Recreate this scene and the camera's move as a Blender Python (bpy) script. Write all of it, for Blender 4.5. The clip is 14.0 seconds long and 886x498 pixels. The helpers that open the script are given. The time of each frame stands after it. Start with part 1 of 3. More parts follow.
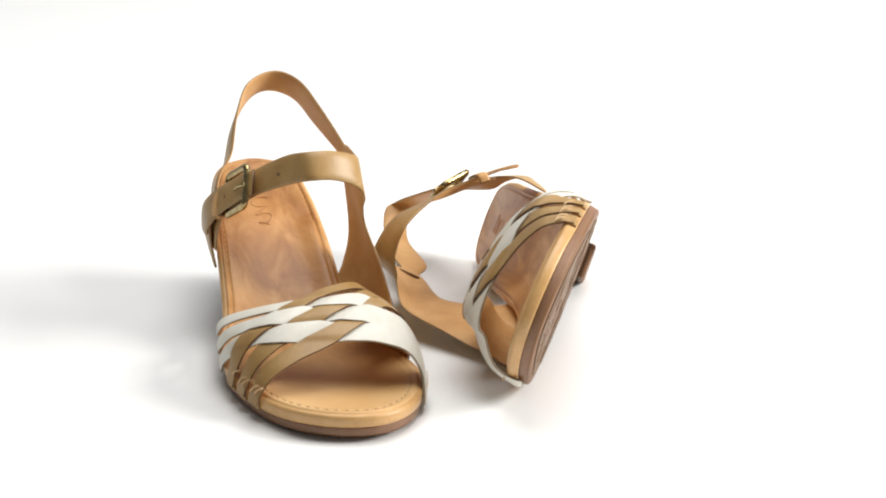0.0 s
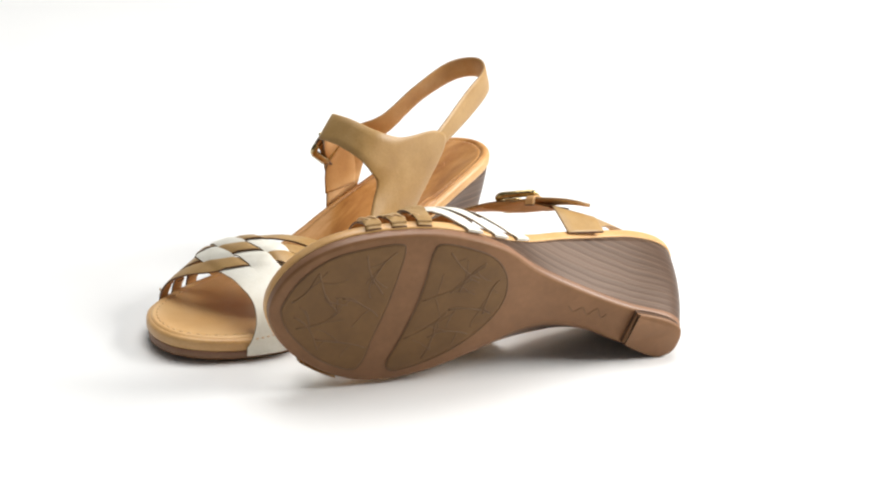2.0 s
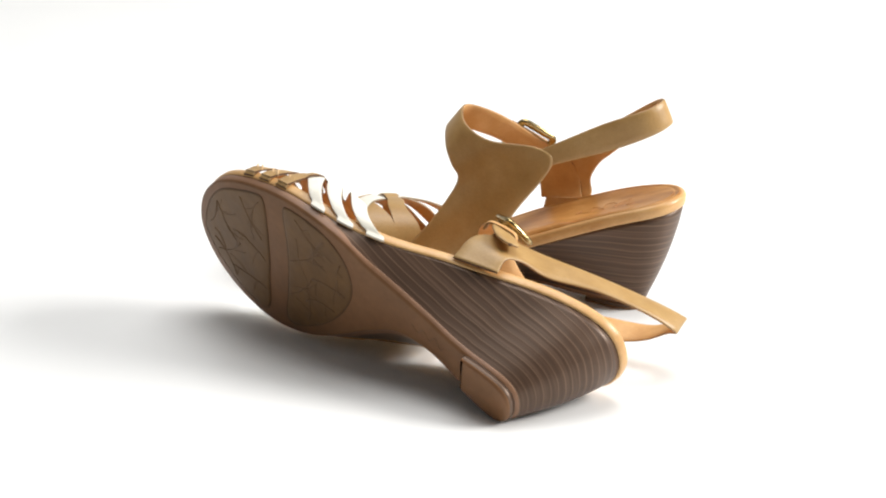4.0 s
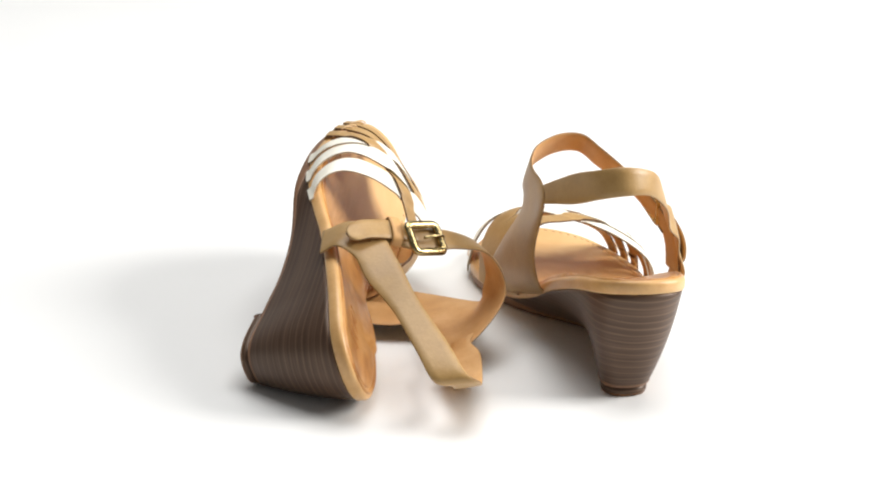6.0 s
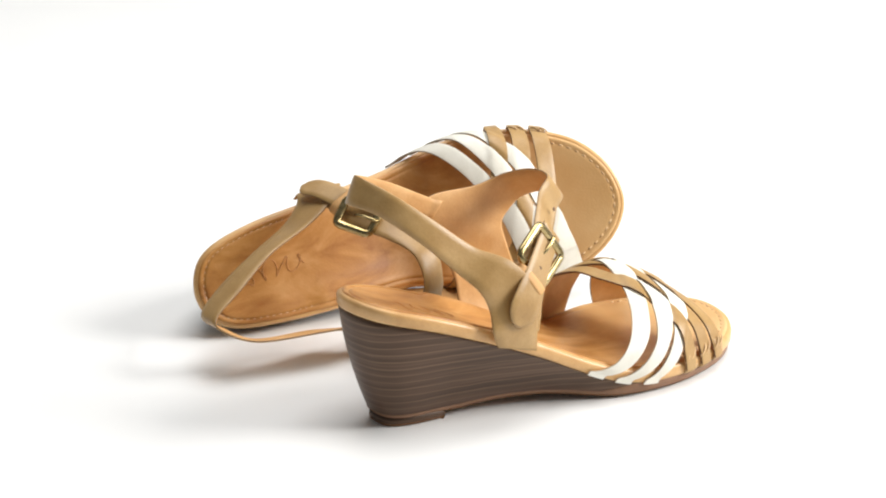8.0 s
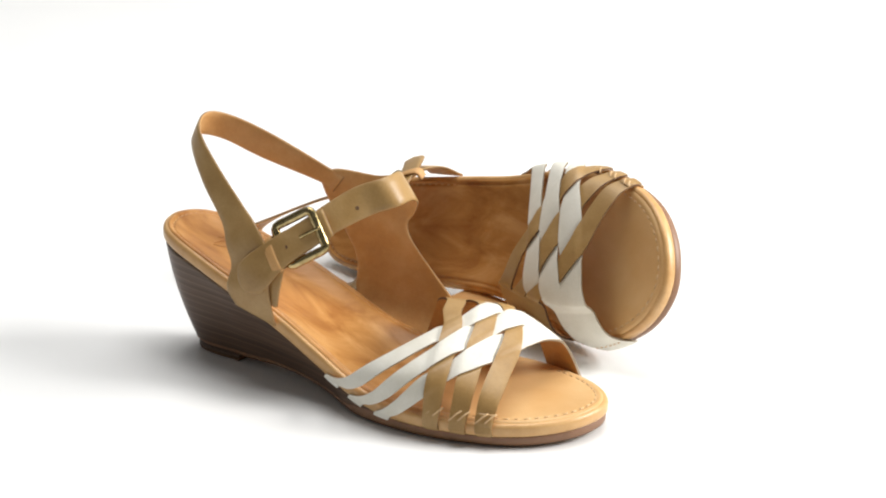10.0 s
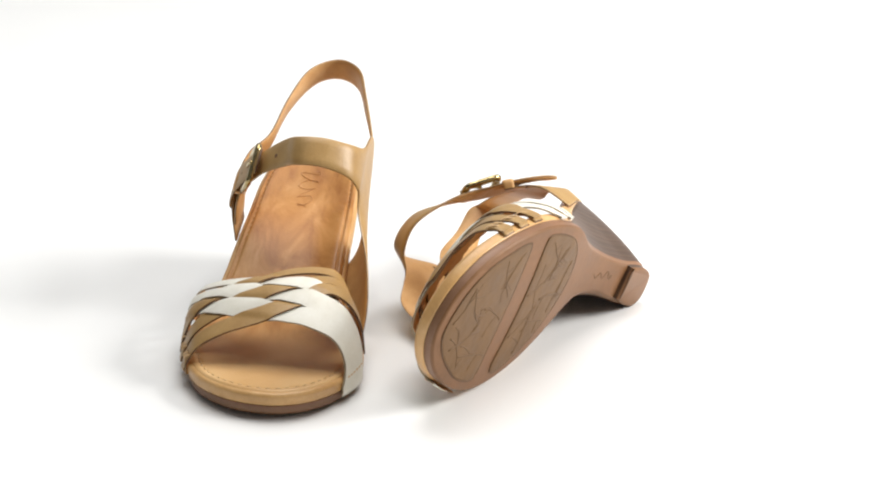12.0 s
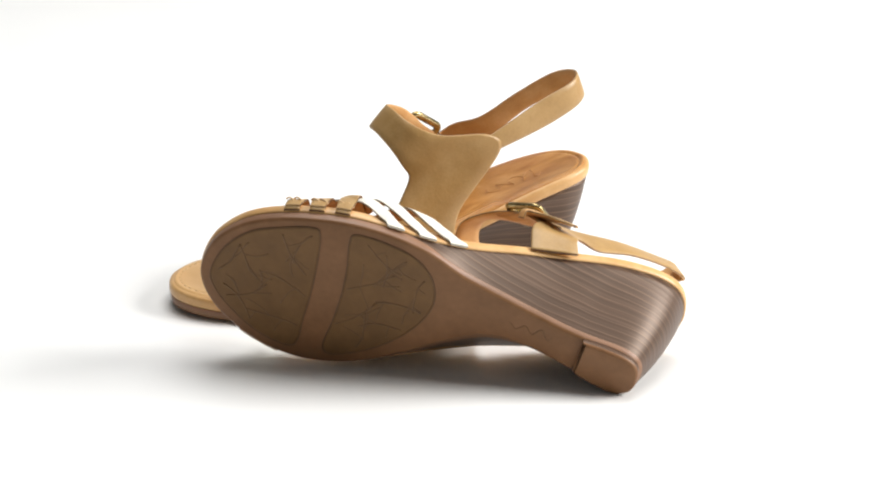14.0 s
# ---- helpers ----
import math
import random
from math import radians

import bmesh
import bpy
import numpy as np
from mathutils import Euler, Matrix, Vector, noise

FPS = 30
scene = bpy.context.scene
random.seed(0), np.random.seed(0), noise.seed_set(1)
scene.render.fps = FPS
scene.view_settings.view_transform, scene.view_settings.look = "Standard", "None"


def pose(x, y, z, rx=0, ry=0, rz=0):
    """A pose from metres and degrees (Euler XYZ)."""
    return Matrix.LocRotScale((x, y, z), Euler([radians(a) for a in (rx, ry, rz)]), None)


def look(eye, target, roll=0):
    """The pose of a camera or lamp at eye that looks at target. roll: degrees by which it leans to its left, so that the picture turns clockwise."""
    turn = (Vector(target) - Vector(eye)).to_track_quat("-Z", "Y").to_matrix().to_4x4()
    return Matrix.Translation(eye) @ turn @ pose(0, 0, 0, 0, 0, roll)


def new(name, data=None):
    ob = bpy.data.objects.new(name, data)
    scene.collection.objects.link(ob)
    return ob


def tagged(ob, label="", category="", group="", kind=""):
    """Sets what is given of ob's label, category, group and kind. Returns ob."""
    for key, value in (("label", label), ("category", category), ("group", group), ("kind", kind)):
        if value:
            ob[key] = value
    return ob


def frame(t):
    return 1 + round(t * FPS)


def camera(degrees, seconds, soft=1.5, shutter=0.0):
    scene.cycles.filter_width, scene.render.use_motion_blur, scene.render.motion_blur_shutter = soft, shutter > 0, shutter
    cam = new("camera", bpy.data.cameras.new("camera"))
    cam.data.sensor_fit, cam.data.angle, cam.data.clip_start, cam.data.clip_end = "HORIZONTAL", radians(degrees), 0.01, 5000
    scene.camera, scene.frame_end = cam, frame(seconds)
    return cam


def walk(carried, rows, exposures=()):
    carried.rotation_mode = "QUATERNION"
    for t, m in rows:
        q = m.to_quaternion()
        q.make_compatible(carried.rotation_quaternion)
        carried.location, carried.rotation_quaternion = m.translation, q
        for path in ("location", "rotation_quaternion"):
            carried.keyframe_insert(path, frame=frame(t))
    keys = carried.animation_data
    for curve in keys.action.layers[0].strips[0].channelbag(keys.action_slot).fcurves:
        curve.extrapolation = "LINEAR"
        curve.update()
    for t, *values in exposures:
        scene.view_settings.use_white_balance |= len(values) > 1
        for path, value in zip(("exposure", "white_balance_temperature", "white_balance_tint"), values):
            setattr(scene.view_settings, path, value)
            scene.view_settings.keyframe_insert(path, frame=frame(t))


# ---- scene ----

# camera: a tripod shot with a long lens, looking down on a turntable
FOV = 24.000
EYE = (0.0, -1.1110, 0.4358)
AIM = (0.0008, 0.0, 0.0505)
LEAN = 1.84
cam = camera(FOV, 14.0, 2.1)
walk(cam, [(0.0, look(EYE, AIM, LEAN)), (14.0, look(EYE, AIM, LEAN))])
# degrees by which the turntable has turned, time by time
TURN = [(0, 4.15), (0.5, 18.37), (1, 33.05), (1.5, 48.12), (2, 63.13), (2.5, 78.19), (3, 93.91), (3.2, 100.3), (5.3, 168.7), (5.5, 175.2), (6, 190.47), (6.5, 206.65), (7, 222.33), (7.5, 238.28), (8, 253.98), (8.5, 269.7), (9, 286.75), (9.2, 293.33), (11.3, 363.1), (11.5, 369.9), (12, 385.76), (12.5, 402.03), (13, 418.17), (13.5, 434.56), (14, 451.23)]
UPRIGHT = pose(-0.1115, 0.0529, 0.0010, 0, 0, -69.14)
LYING = pose(0.0831, 0.0946, 0.0130, 73.27, -13.32, -94.34)

# ---- light: a white studio with one broad softbox, plus an added overhead fill ----
world = bpy.data.worlds.new("studio")
scene.world = world
world.use_nodes = True
world.node_tree.nodes["Background"].inputs[0].default_value = (1.0, 1.0, 0.985, 1)
world.node_tree.nodes["Background"].inputs[1].default_value = 0.10


def softbox(name, eye, target, sx, sy, watts, colour):
    lamp = bpy.data.lights.new(name, "AREA")
    lamp.shape, lamp.size, lamp.size_y, lamp.energy, lamp.color = "RECTANGLE", sx, sy, watts, colour
    ob = new(name, lamp)
    ob.matrix_world = look(eye, target)
    return ob


softbox("key_softbox", (1.75, 0.05, 1.05), (0, 0, 0.03), 1.0, 0.8, 44, (1.0, 0.985, 0.96))
# unseen overhead lamp, added to brighten the floor and upward faces
softbox("added_top_fill", (0.1, 0.35, 1.7), (0, 0, 0.0), 1.3, 1.3, 21.5, (1.0, 0.995, 0.985))
scene.view_settings.exposure = 0.39


# ---- materials ----
def material(name):
    m = bpy.data.materials.new(name)
    m.use_nodes = True
    n, l = m.node_tree.nodes, m.node_tree.links
    b = n["Principled BSDF"]

    def add(kind, **kw):
        node = n.new(kind)
        for k, v in kw.items():
            node.inputs[k].default_value = v
        return node
    return m, b, add, l.new


def ramp(add, stops):
    r = add("ShaderNodeValToRGB")
    e = r.color_ramp.elements
    while len(e) < len(stops):
        e.new(0.5)
    for el, (p, c) in zip(e, stops):
        el.position, el.color = p, (*c, 1)
    return r


def leather(name, base, dark, light, rough=0.5, grain=900.0, bump=0.09, mottled=60.0, coat=0.0, gloss=0.5):
    """Leather: slow mottling, creases and a fine pebble grain."""
    m, b, add, link = material(name)
    co = add("ShaderNodeTexCoord")
    n1 = add("ShaderNodeTexNoise", Scale=mottled, Detail=5.0, Roughness=0.6)
    n2 = add("ShaderNodeTexNoise", Scale=grain, Detail=2.0)
    v = add("ShaderNodeTexVoronoi", Scale=grain * 0.7)
    for n in (n1, n2, v):
        link(co.outputs["Object"], n.inputs["Vector"])
    r = ramp(add, [(0.25, dark), (0.5, base), (0.75, light)])
    link(n1.outputs[0], r.inputs[0])
    mix = add("ShaderNodeMixRGB", Fac=0.12)
    mix.blend_type = "OVERLAY"
    link(r.outputs[0], mix.inputs[1])
    link(n2.outputs[0], mix.inputs[2])
    link(mix.outputs[0], b.inputs["Base Color"])
    rr = add("ShaderNodeMapRange")
    rr.inputs[3].default_value, rr.inputs[4].default_value = rough - 0.08, rough + 0.12
    link(n1.outputs[0], rr.inputs[0])
    link(rr.outputs[0], b.inputs["Roughness"])
    sm = add("ShaderNodeMath")
    sm.operation = "ADD"
    link(v.outputs[0], sm.inputs[0])
    link(n1.outputs[0], sm.inputs[1])
    bp = add("ShaderNodeBump", Strength=bump, Distance=0.0006)
    link(sm.outputs[0], bp.inputs["Height"])
    link(bp.outputs[0], b.inputs["Normal"])
    b.inputs["Coat Weight"].default_value = coat
    b.inputs["Specular IOR Level"].default_value = gloss
    b.inputs["Coat Roughness"].default_value = 0.3
    return m


TAN = leather("tan_leather", (0.385, 0.230, 0.081), (0.325, 0.185, 0.060), (0.445, 0.28, 0.112), 0.40)
WHITE = leather("white_leather", (0.76, 0.73, 0.64), (0.68, 0.65, 0.55), (0.82, 0.80, 0.72), 0.45, bump=0.07, gloss=0.4)
LINING = leather("lining_leather", (0.60, 0.33, 0.12), (0.52, 0.27, 0.09), (0.68, 0.41, 0.18), 0.55)
EDGE = leather("cut_edge", (0.13, 0.065, 0.03), (0.09, 0.045, 0.02), (0.2, 0.11, 0.05), 0.6)
WEDGE_EDGE = leather("white_cut_edge", (0.34, 0.27, 0.18), (0.24, 0.18, 0.11), (0.46, 0.38, 0.28), 0.6)
WELT = leather("welt_leather", (0.62, 0.36, 0.14), (0.52, 0.28, 0.10), (0.70, 0.44, 0.20), 0.35, bump=0.1)
RUBBER = leather("gum_rubber", (0.188, 0.089, 0.038), (0.160, 0.075, 0.031), (0.214, 0.104, 0.047), 0.46, grain=300, bump=0.06, gloss=0.42)
SOLE_SIDE = leather("sole_side", (0.235, 0.118, 0.060), (0.20, 0.10, 0.05), (0.27, 0.136, 0.072), 0.45, grain=300, bump=0.06)
VEIN = leather("vein_rubber", (0.130, 0.066, 0.023), (0.108, 0.054, 0.018), (0.152, 0.078, 0.028), 0.6)
TREAD = leather("tread_rubber", (0.138, 0.070, 0.024), (0.112, 0.056, 0.019), (0.164, 0.085, 0.030), 0.45, grain=260, bump=0.2, gloss=0.38)
# darker than the tread: the recess's shade is put into the colour
GROOVE_SHADE = leather("groove_shade_rubber", (0.115, 0.058, 0.022), (0.10, 0.05, 0.018), (0.13, 0.067, 0.027), 0.6)
THREAD = leather("cream_thread", (0.66, 0.45, 0.24), (0.55, 0.36, 0.18), (0.74, 0.54, 0.32), 0.7)
STAMP = leather("stamped_leather", (0.50, 0.235, 0.082), (0.44, 0.20, 0.07), (0.55, 0.27, 0.10), 0.5)

for gum in (RUBBER, TREAD):
    gum.node_tree.nodes["Principled BSDF"].inputs["Specular Tint"].default_value = (1.0, 0.82, 0.68, 1)


def insole_leather():
    """Glazed insole leather: orange-brown and streaked lengthwise at the heel, paler tan at the toe."""
    m, b, add, link = material("insole_leather")
    co = add("ShaderNodeTexCoord")
    mp = add("ShaderNodeMapping")
    mp.inputs["Scale"].default_value = (20, 52, 42)
    link(co.outputs["Object"], mp.inputs[0])
    n1 = add("ShaderNodeTexNoise", Scale=1.0, Detail=5.0, Roughness=0.6, Distortion=0.6)
    link(mp.outputs[0], n1.inputs["Vector"])
    n2 = add("ShaderNodeTexNoise", Scale=32.0, Detail=4.0)
    n3 = add("ShaderNodeTexVoronoi", Scale=700.0)
    link(co.outputs["Object"], n2.inputs["Vector"])
    link(co.outputs["Object"], n3.inputs["Vector"])
    heel = ramp(add, [(0.32, (0.31, 0.118, 0.027)), (0.5, (0.47, 0.222, 0.062)), (0.68, (0.61, 0.33, 0.125))])
    toe = ramp(add, [(0.3, (0.63, 0.37, 0.15)), (0.7, (0.72, 0.47, 0.22))])
    link(n1.outputs[0], heel.inputs[0])
    link(n2.outputs[0], toe.inputs[0])
    sep = add("ShaderNodeSeparateXYZ")
    link(co.outputs["Object"], sep.inputs[0])
    sp = add("ShaderNodeMapRange")
    sp.interpolation_type = "SMOOTHSTEP"
    sp.inputs[1].default_value, sp.inputs[2].default_value = 0.120, 0.175
    link(sep.outputs[0], sp.inputs[0])
    mix = add("ShaderNodeMixRGB")
    link(sp.outputs[0], mix.inputs[0])
    link(heel.outputs[0], mix.inputs[1])
    link(toe.outputs[0], mix.inputs[2])
    link(mix.outputs[0], b.inputs["Base Color"])
    b.inputs["Roughness"].default_value = 0.38
    b.inputs["Specular IOR Level"].default_value = 0.32
    sm = add("ShaderNodeMath")
    sm.operation = "ADD"
    link(n3.outputs[0], sm.inputs[0])
    link(n1.outputs[0], sm.inputs[1])
    bp = add("ShaderNodeBump", Strength=0.08, Distance=0.0006)
    link(sm.outputs[0], bp.inputs["Height"])
    link(bp.outputs[0], b.inputs["Normal"])
    return m


INSOLE = insole_leather()


def stacked_wood():
    """The stacked heel: dark brown layers with thin pale lines between them."""
    m, b, add, link = material("stacked_heel")
    co = add("ShaderNodeTexCoord")
    mp = add("ShaderNodeMapping")
    mp.inputs["Scale"].default_value = (6, 6, 420)
    link(co.outputs["Object"], mp.inputs[0])
    n1 = add("ShaderNodeTexNoise", Scale=1.0, Detail=3.0, Roughness=0.55)
    link(mp.outputs[0], n1.inputs["Vector"])
    mp2 = add("ShaderNodeMapping")
    mp2.inputs["Scale"].default_value = (30, 30, 900)
    link(co.outputs["Object"], mp2.inputs[0])
    n2 = add("ShaderNodeTexNoise", Scale=1.0, Detail=2.0)
    link(mp2.outputs[0], n2.inputs["Vector"])
    wv = add("ShaderNodeTexWave", Scale=76.0, Distortion=2.6, Detail=2.5)
    wv.bands_direction = "Z"
    wv.inputs["Detail Scale"].default_value = 0.35
    link(co.outputs["Object"], wv.inputs["Vector"])
    r = ramp(add, [(0.25, (0.032, 0.016, 0.009)), (0.5, (0.062, 0.033, 0.020)), (0.75, (0.104, 0.060, 0.038))])
    link(n1.outputs[0], r.inputs[0])
    line = ramp(add, [(0.86, (0, 0, 0)), (0.99, (1, 1, 1))])
    link(wv.outputs[0], line.inputs[0])
    pick = add("ShaderNodeMath")
    pick.operation = "MULTIPLY"
    link(line.outputs[0], pick.inputs[0])
    link(n2.outputs[0], pick.inputs[1])
    mix = add("ShaderNodeMixRGB")
    link(pick.outputs[0], mix.inputs[0])
    link(r.outputs[0], mix.inputs[1])
    mix.inputs[2].default_value = (0.165, 0.100, 0.062, 1)
    link(mix.outputs[0], b.inputs["Base Color"])
    b.inputs["Roughness"].default_value = 0.44
    b.inputs["Coat Weight"].default_value, b.inputs["Coat Roughness"].default_value = 0.0, 0.4
    b.inputs["Specular IOR Level"].default_value = 0.58
    b.inputs["Specular Tint"].default_value = (1.0, 0.80, 0.66, 1)
    bp = add("ShaderNodeBump", Strength=0.07, Distance=0.0006)
    link(wv.outputs[0], bp.inputs["Height"])
    link(bp.outputs[0], b.inputs["Normal"])
    return m


STACK = stacked_wood()


def brass():
    m, b, add, link = material("antique_brass")
    co = add("ShaderNodeTexCoord")
    n1 = add("ShaderNodeTexNoise", Scale=350.0, Detail=3.0)
    link(co.outputs["Object"], n1.inputs["Vector"])
    r = ramp(add, [(0.3, (0.30, 0.22, 0.09)), (0.7, (0.58, 0.46, 0.24))])
    link(n1.outputs[0], r.inputs[0])
    link(r.outputs[0], b.inputs["Base Color"])
    b.inputs["Metallic"].default_value, b.inputs["Roughness"].default_value = 1.0, 0.24
    return m


BRASS = brass()


def paper():
    """The white sweep: matt, with the faintest cloudiness."""
    m, b, add, link = material("white_sweep")
    co = add("ShaderNodeTexCoord")
    n1 = add("ShaderNodeTexNoise", Scale=2.5, Detail=3.0)
    link(co.outputs["Object"], n1.inputs["Vector"])
    r = ramp(add, [(0.3, (0.87, 0.875, 0.87)), (0.7, (0.89, 0.89, 0.88))])
    link(n1.outputs[0], r.inputs[0])
    link(r.outputs[0], b.inputs["Base Color"])
    b.inputs["Roughness"].default_value = 0.35
    b.inputs["Specular IOR Level"].default_value = 0.3
    return m


PAPER = paper()


# ---- mesh helpers ----
SIDE = [1]  # 1 for the right shoe, -1 mirrors all for the left


def part(name, bm, mats, parent, label=""):
    """Links a bmesh as one mesh object under a thing or part."""
    if SIDE[0] < 0 and parent is not None:
        for v in bm.verts:
            v.co.y = -v.co.y
        bmesh.ops.reverse_faces(bm, faces=bm.faces)
    me = bpy.data.meshes.new(name)
    for f in bm.faces:
        f.smooth = True
    bm.to_mesh(me)
    bm.free()
    for m in mats if isinstance(mats, (list, tuple)) else [mats]:
        me.materials.append(m)
    ob = new(name, me)
    if parent is not None:
        ob.parent = parent
    return tagged(ob, label)


def table(x, rows, col=1):
    """A smooth value from rows of (x, value, ...)."""
    xs = [r[0] for r in rows]
    x = min(max(x, xs[0]), xs[-1])
    i = max(k for k in range(len(xs) - 1) if xs[k] <= x)
    u = (x - xs[i]) / (xs[i + 1] - xs[i])

    def slope(k):
        a, b = max(k - 1, 0), min(k + 1, len(xs) - 1)
        return (rows[b][col] - rows[a][col]) / (xs[b] - xs[a])
    h = xs[i + 1] - xs[i]
    return ((2 * u ** 3 - 3 * u ** 2 + 1) * rows[i][col] + (u ** 3 - 2 * u ** 2 + u) * h * slope(i)
            + (3 * u ** 2 - 2 * u ** 3) * rows[i + 1][col] + (u ** 3 - u ** 2) * h * slope(i + 1))


def spline(pts, n, closed=False):
    """n samples of a centripetal-like Catmull-Rom curve through vectors of any length."""
    P = [np.array(p, float) for p in pts]
    m = len(P)
    out = []
    spans = m if closed else m - 1
    for k in range(n):
        f = k * spans / (n if closed else n - 1)
        i = min(int(f), spans - 1)
        u = f - i
        if closed:
            a, b, c, d = P[(i - 1) % m], P[i], P[(i + 1) % m], P[(i + 2) % m]
        else:
            b, c = P[i], P[i + 1]
            a = P[i - 1] if i else 2 * b - c
            d = P[i + 2] if i + 2 < m else 2 * c - b
        out.append(0.5 * (2 * b + (c - a) * u + (2 * a - 5 * b + 4 * c - d) * u * u + (3 * b - a - 3 * c + d) * u ** 3))
    return out


def grid_faces(bm, rings, closed=True, mat=0):
    """Quads between rings of equal length."""
    made = []
    for r0, r1 in zip(rings, rings[1:]):
        n = len(r0)
        for j in range(n if closed else n - 1):
            f = bm.faces.new((r0[j], r0[(j + 1) % n], r1[(j + 1) % n], r1[j]))
            f.material_index = mat
            made.append(f)
    return made


def fix(bm):
    bmesh.ops.recalc_face_normals(bm, faces=bm.faces)
    return bm


# ---- the shape of the sole, right foot: x to the toe, y to the inner side, z up ----
# outline pairs: on the ground (x, y) and under the footbed (x, y)
OUTLINE = [((-0.0135, 0.001), (-0.0330, 0.0)), ((-0.0110, -0.0080), (-0.0280, -0.0160)), ((-0.001, -0.0128), (-0.0150, -0.0250)),
           ((0.020, -0.0148), (0.010, -0.0308)), ((0.045, -0.0188), (0.040, -0.0335)), ((0.070, -0.0250), (0.068, -0.0365)),
           ((0.090, -0.0320), (0.090, -0.0390)), ((0.110, -0.0420), (0.110, -0.0430)), ((0.130, -0.0460), (0.130, -0.0465)),
           ((0.150, -0.0465), (0.150, -0.0470)), ((0.170, -0.0435), (0.170, -0.0440)), ((0.192, -0.0365), (0.192, -0.0370)),
           ((0.210, -0.0255), (0.210, -0.0260)), ((0.2230, -0.0090), (0.2230, -0.0090)), ((0.2275, 0.0100), (0.2275, 0.0100)),
           ((0.2225, 0.0250), (0.2225, 0.0250)), ((0.209, 0.0380), (0.209, 0.0380)), ((0.188, 0.0475), (0.188, 0.0475)),
           ((0.168, 0.0508), (0.168, 0.0508)), ((0.148, 0.0475), (0.148, 0.0478)), ((0.128, 0.0390), (0.130, 0.0420)),
           ((0.108, 0.0255), (0.110, 0.0355)), ((0.090, 0.0125), (0.090, 0.0300)), ((0.070, 0.0025), (0.068, 0.0290)),
           ((0.047, 0.0020), (0.040, 0.0288)), ((0.024, 0.0072), (0.010, 0.0272)), ((-0.001, 0.0130), (-0.0150, 0.0234)),
           ((-0.0110, 0.0095), (-0.0280, 0.0148))]
TOP = [(-0.035, 0.0652), (0.0, 0.0560), (0.033, 0.0440), (0.063, 0.0315), (0.085, 0.0208), (0.100, 0.0140), (0.115, 0.0088),
       (0.130, 0.0062), (0.150, 0.0054), (0.190, 0.0055), (0.210, 0.0065), (0.23, 0.0078)]
BASE = [(-0.03, 0.0028), (0.025, 0.0030), (0.05, 0.0045), (0.075, 0.0040), (0.100, 0.0012), (0.120, 0.0), (0.19, 0.0), (0.21, 0.0008), (0.23, 0.0022)]
RIM = [(-0.03, 0.0070), (0.05, 0.0073), (0.11, 0.0073), (0.15, 0.0068), (0.23, 0.0064)]
N_OUT = 168
LOW = spline([a for a, b in OUTLINE], N_OUT, True)
HIGH = spline([b for a, b in OUTLINE], N_OUT, True)


def outward(loop):
    """Unit normals in plan of a closed loop that runs clockwise or not."""
    n = len(loop)
    area = sum(loop[k][0] * loop[(k + 1) % n][1] - loop[(k + 1) % n][0] * loop[k][1] for k in range(n))
    out = []
    for k in range(n):
        t = loop[(k + 1) % n] - loop[k - 1]
        m = np.array([t[1], -t[0]]) / (np.hypot(*t) + 1e-9)
        out.append(m if area > 0 else -m)
    return out


HIGH_N = outward(HIGH)
LOW_N = outward(LOW)


def sole_ring(bm, k_of, inset=0.0, drop=0.0):
    ring = []
    for a, b, m in zip(LOW, HIGH, LOW_N):
        k = k_of(b[0])
        back = min(max((0.012 - b[0]) / 0.03, 0.0), 1.0)
        kk = k + 0.55 * back * k * (1 - k)
        p = a * (1 - kk) + b * kk - m * inset
        z0, z1 = table(a[0], BASE), table(b[0], TOP)
        ring.append(bm.verts.new((p[0], p[1], z0 * (1 - k) + z1 * k + drop)))
    return ring


def rubber_share(x):
    """Share of the height between ground and footbed that is rubber."""
    h = table(x, TOP) - table(x, BASE)
    fore = min(max((x - 0.095) / 0.03, 0.0), 1.0)
    return max(min(0.97, 0.0034 / h), 0.97 * fore)


def rim_z(x):
    return table(x, TOP) + table(x, RIM)


def spine(p):
    """The line down the middle of the footbed."""
    x = min(max(p[0], 0.004), 0.188)
    return np.array([x, table(x, [(0.0, -0.003), (0.05, -0.004), (0.1, -0.004), (0.15, 0.0), (0.19, 0.004)])])


def footbed_point(k, u, z):
    """From the outline (u 0) towards the spine (u 1), z above the rim's top."""
    p = HIGH[k] * (1 - u) + spine(HIGH[k]) * u
    return (p[0], p[1], rim_z(p[0]) + z)


def flat_cap(bm, ring, mat=0):
    """Closes a ring across, lateral to medial, following its heights."""
    n = len(ring)
    for j in range(n // 2 - 1):
        a, b, c, d = ring[(j) % n], ring[(j + 1) % n], ring[(-j - 1 - 0) % n], ring[(-j) % n]
        vs = []
        for v in (a, b, c, d):
            if v not in vs:
                vs.append(v)
        if len(vs) > 2:
            bm.faces.new(vs).material_index = mat
    # last gap
    j = n // 2 - 1
    vs = []
    for v in (ring[j], ring[j + 1], ring[(-j - 1) % n], ring[-j]):
        if v not in vs:
            vs.append(v)
    if len(vs) > 2:
        bm.faces.new(vs).material_index = mat


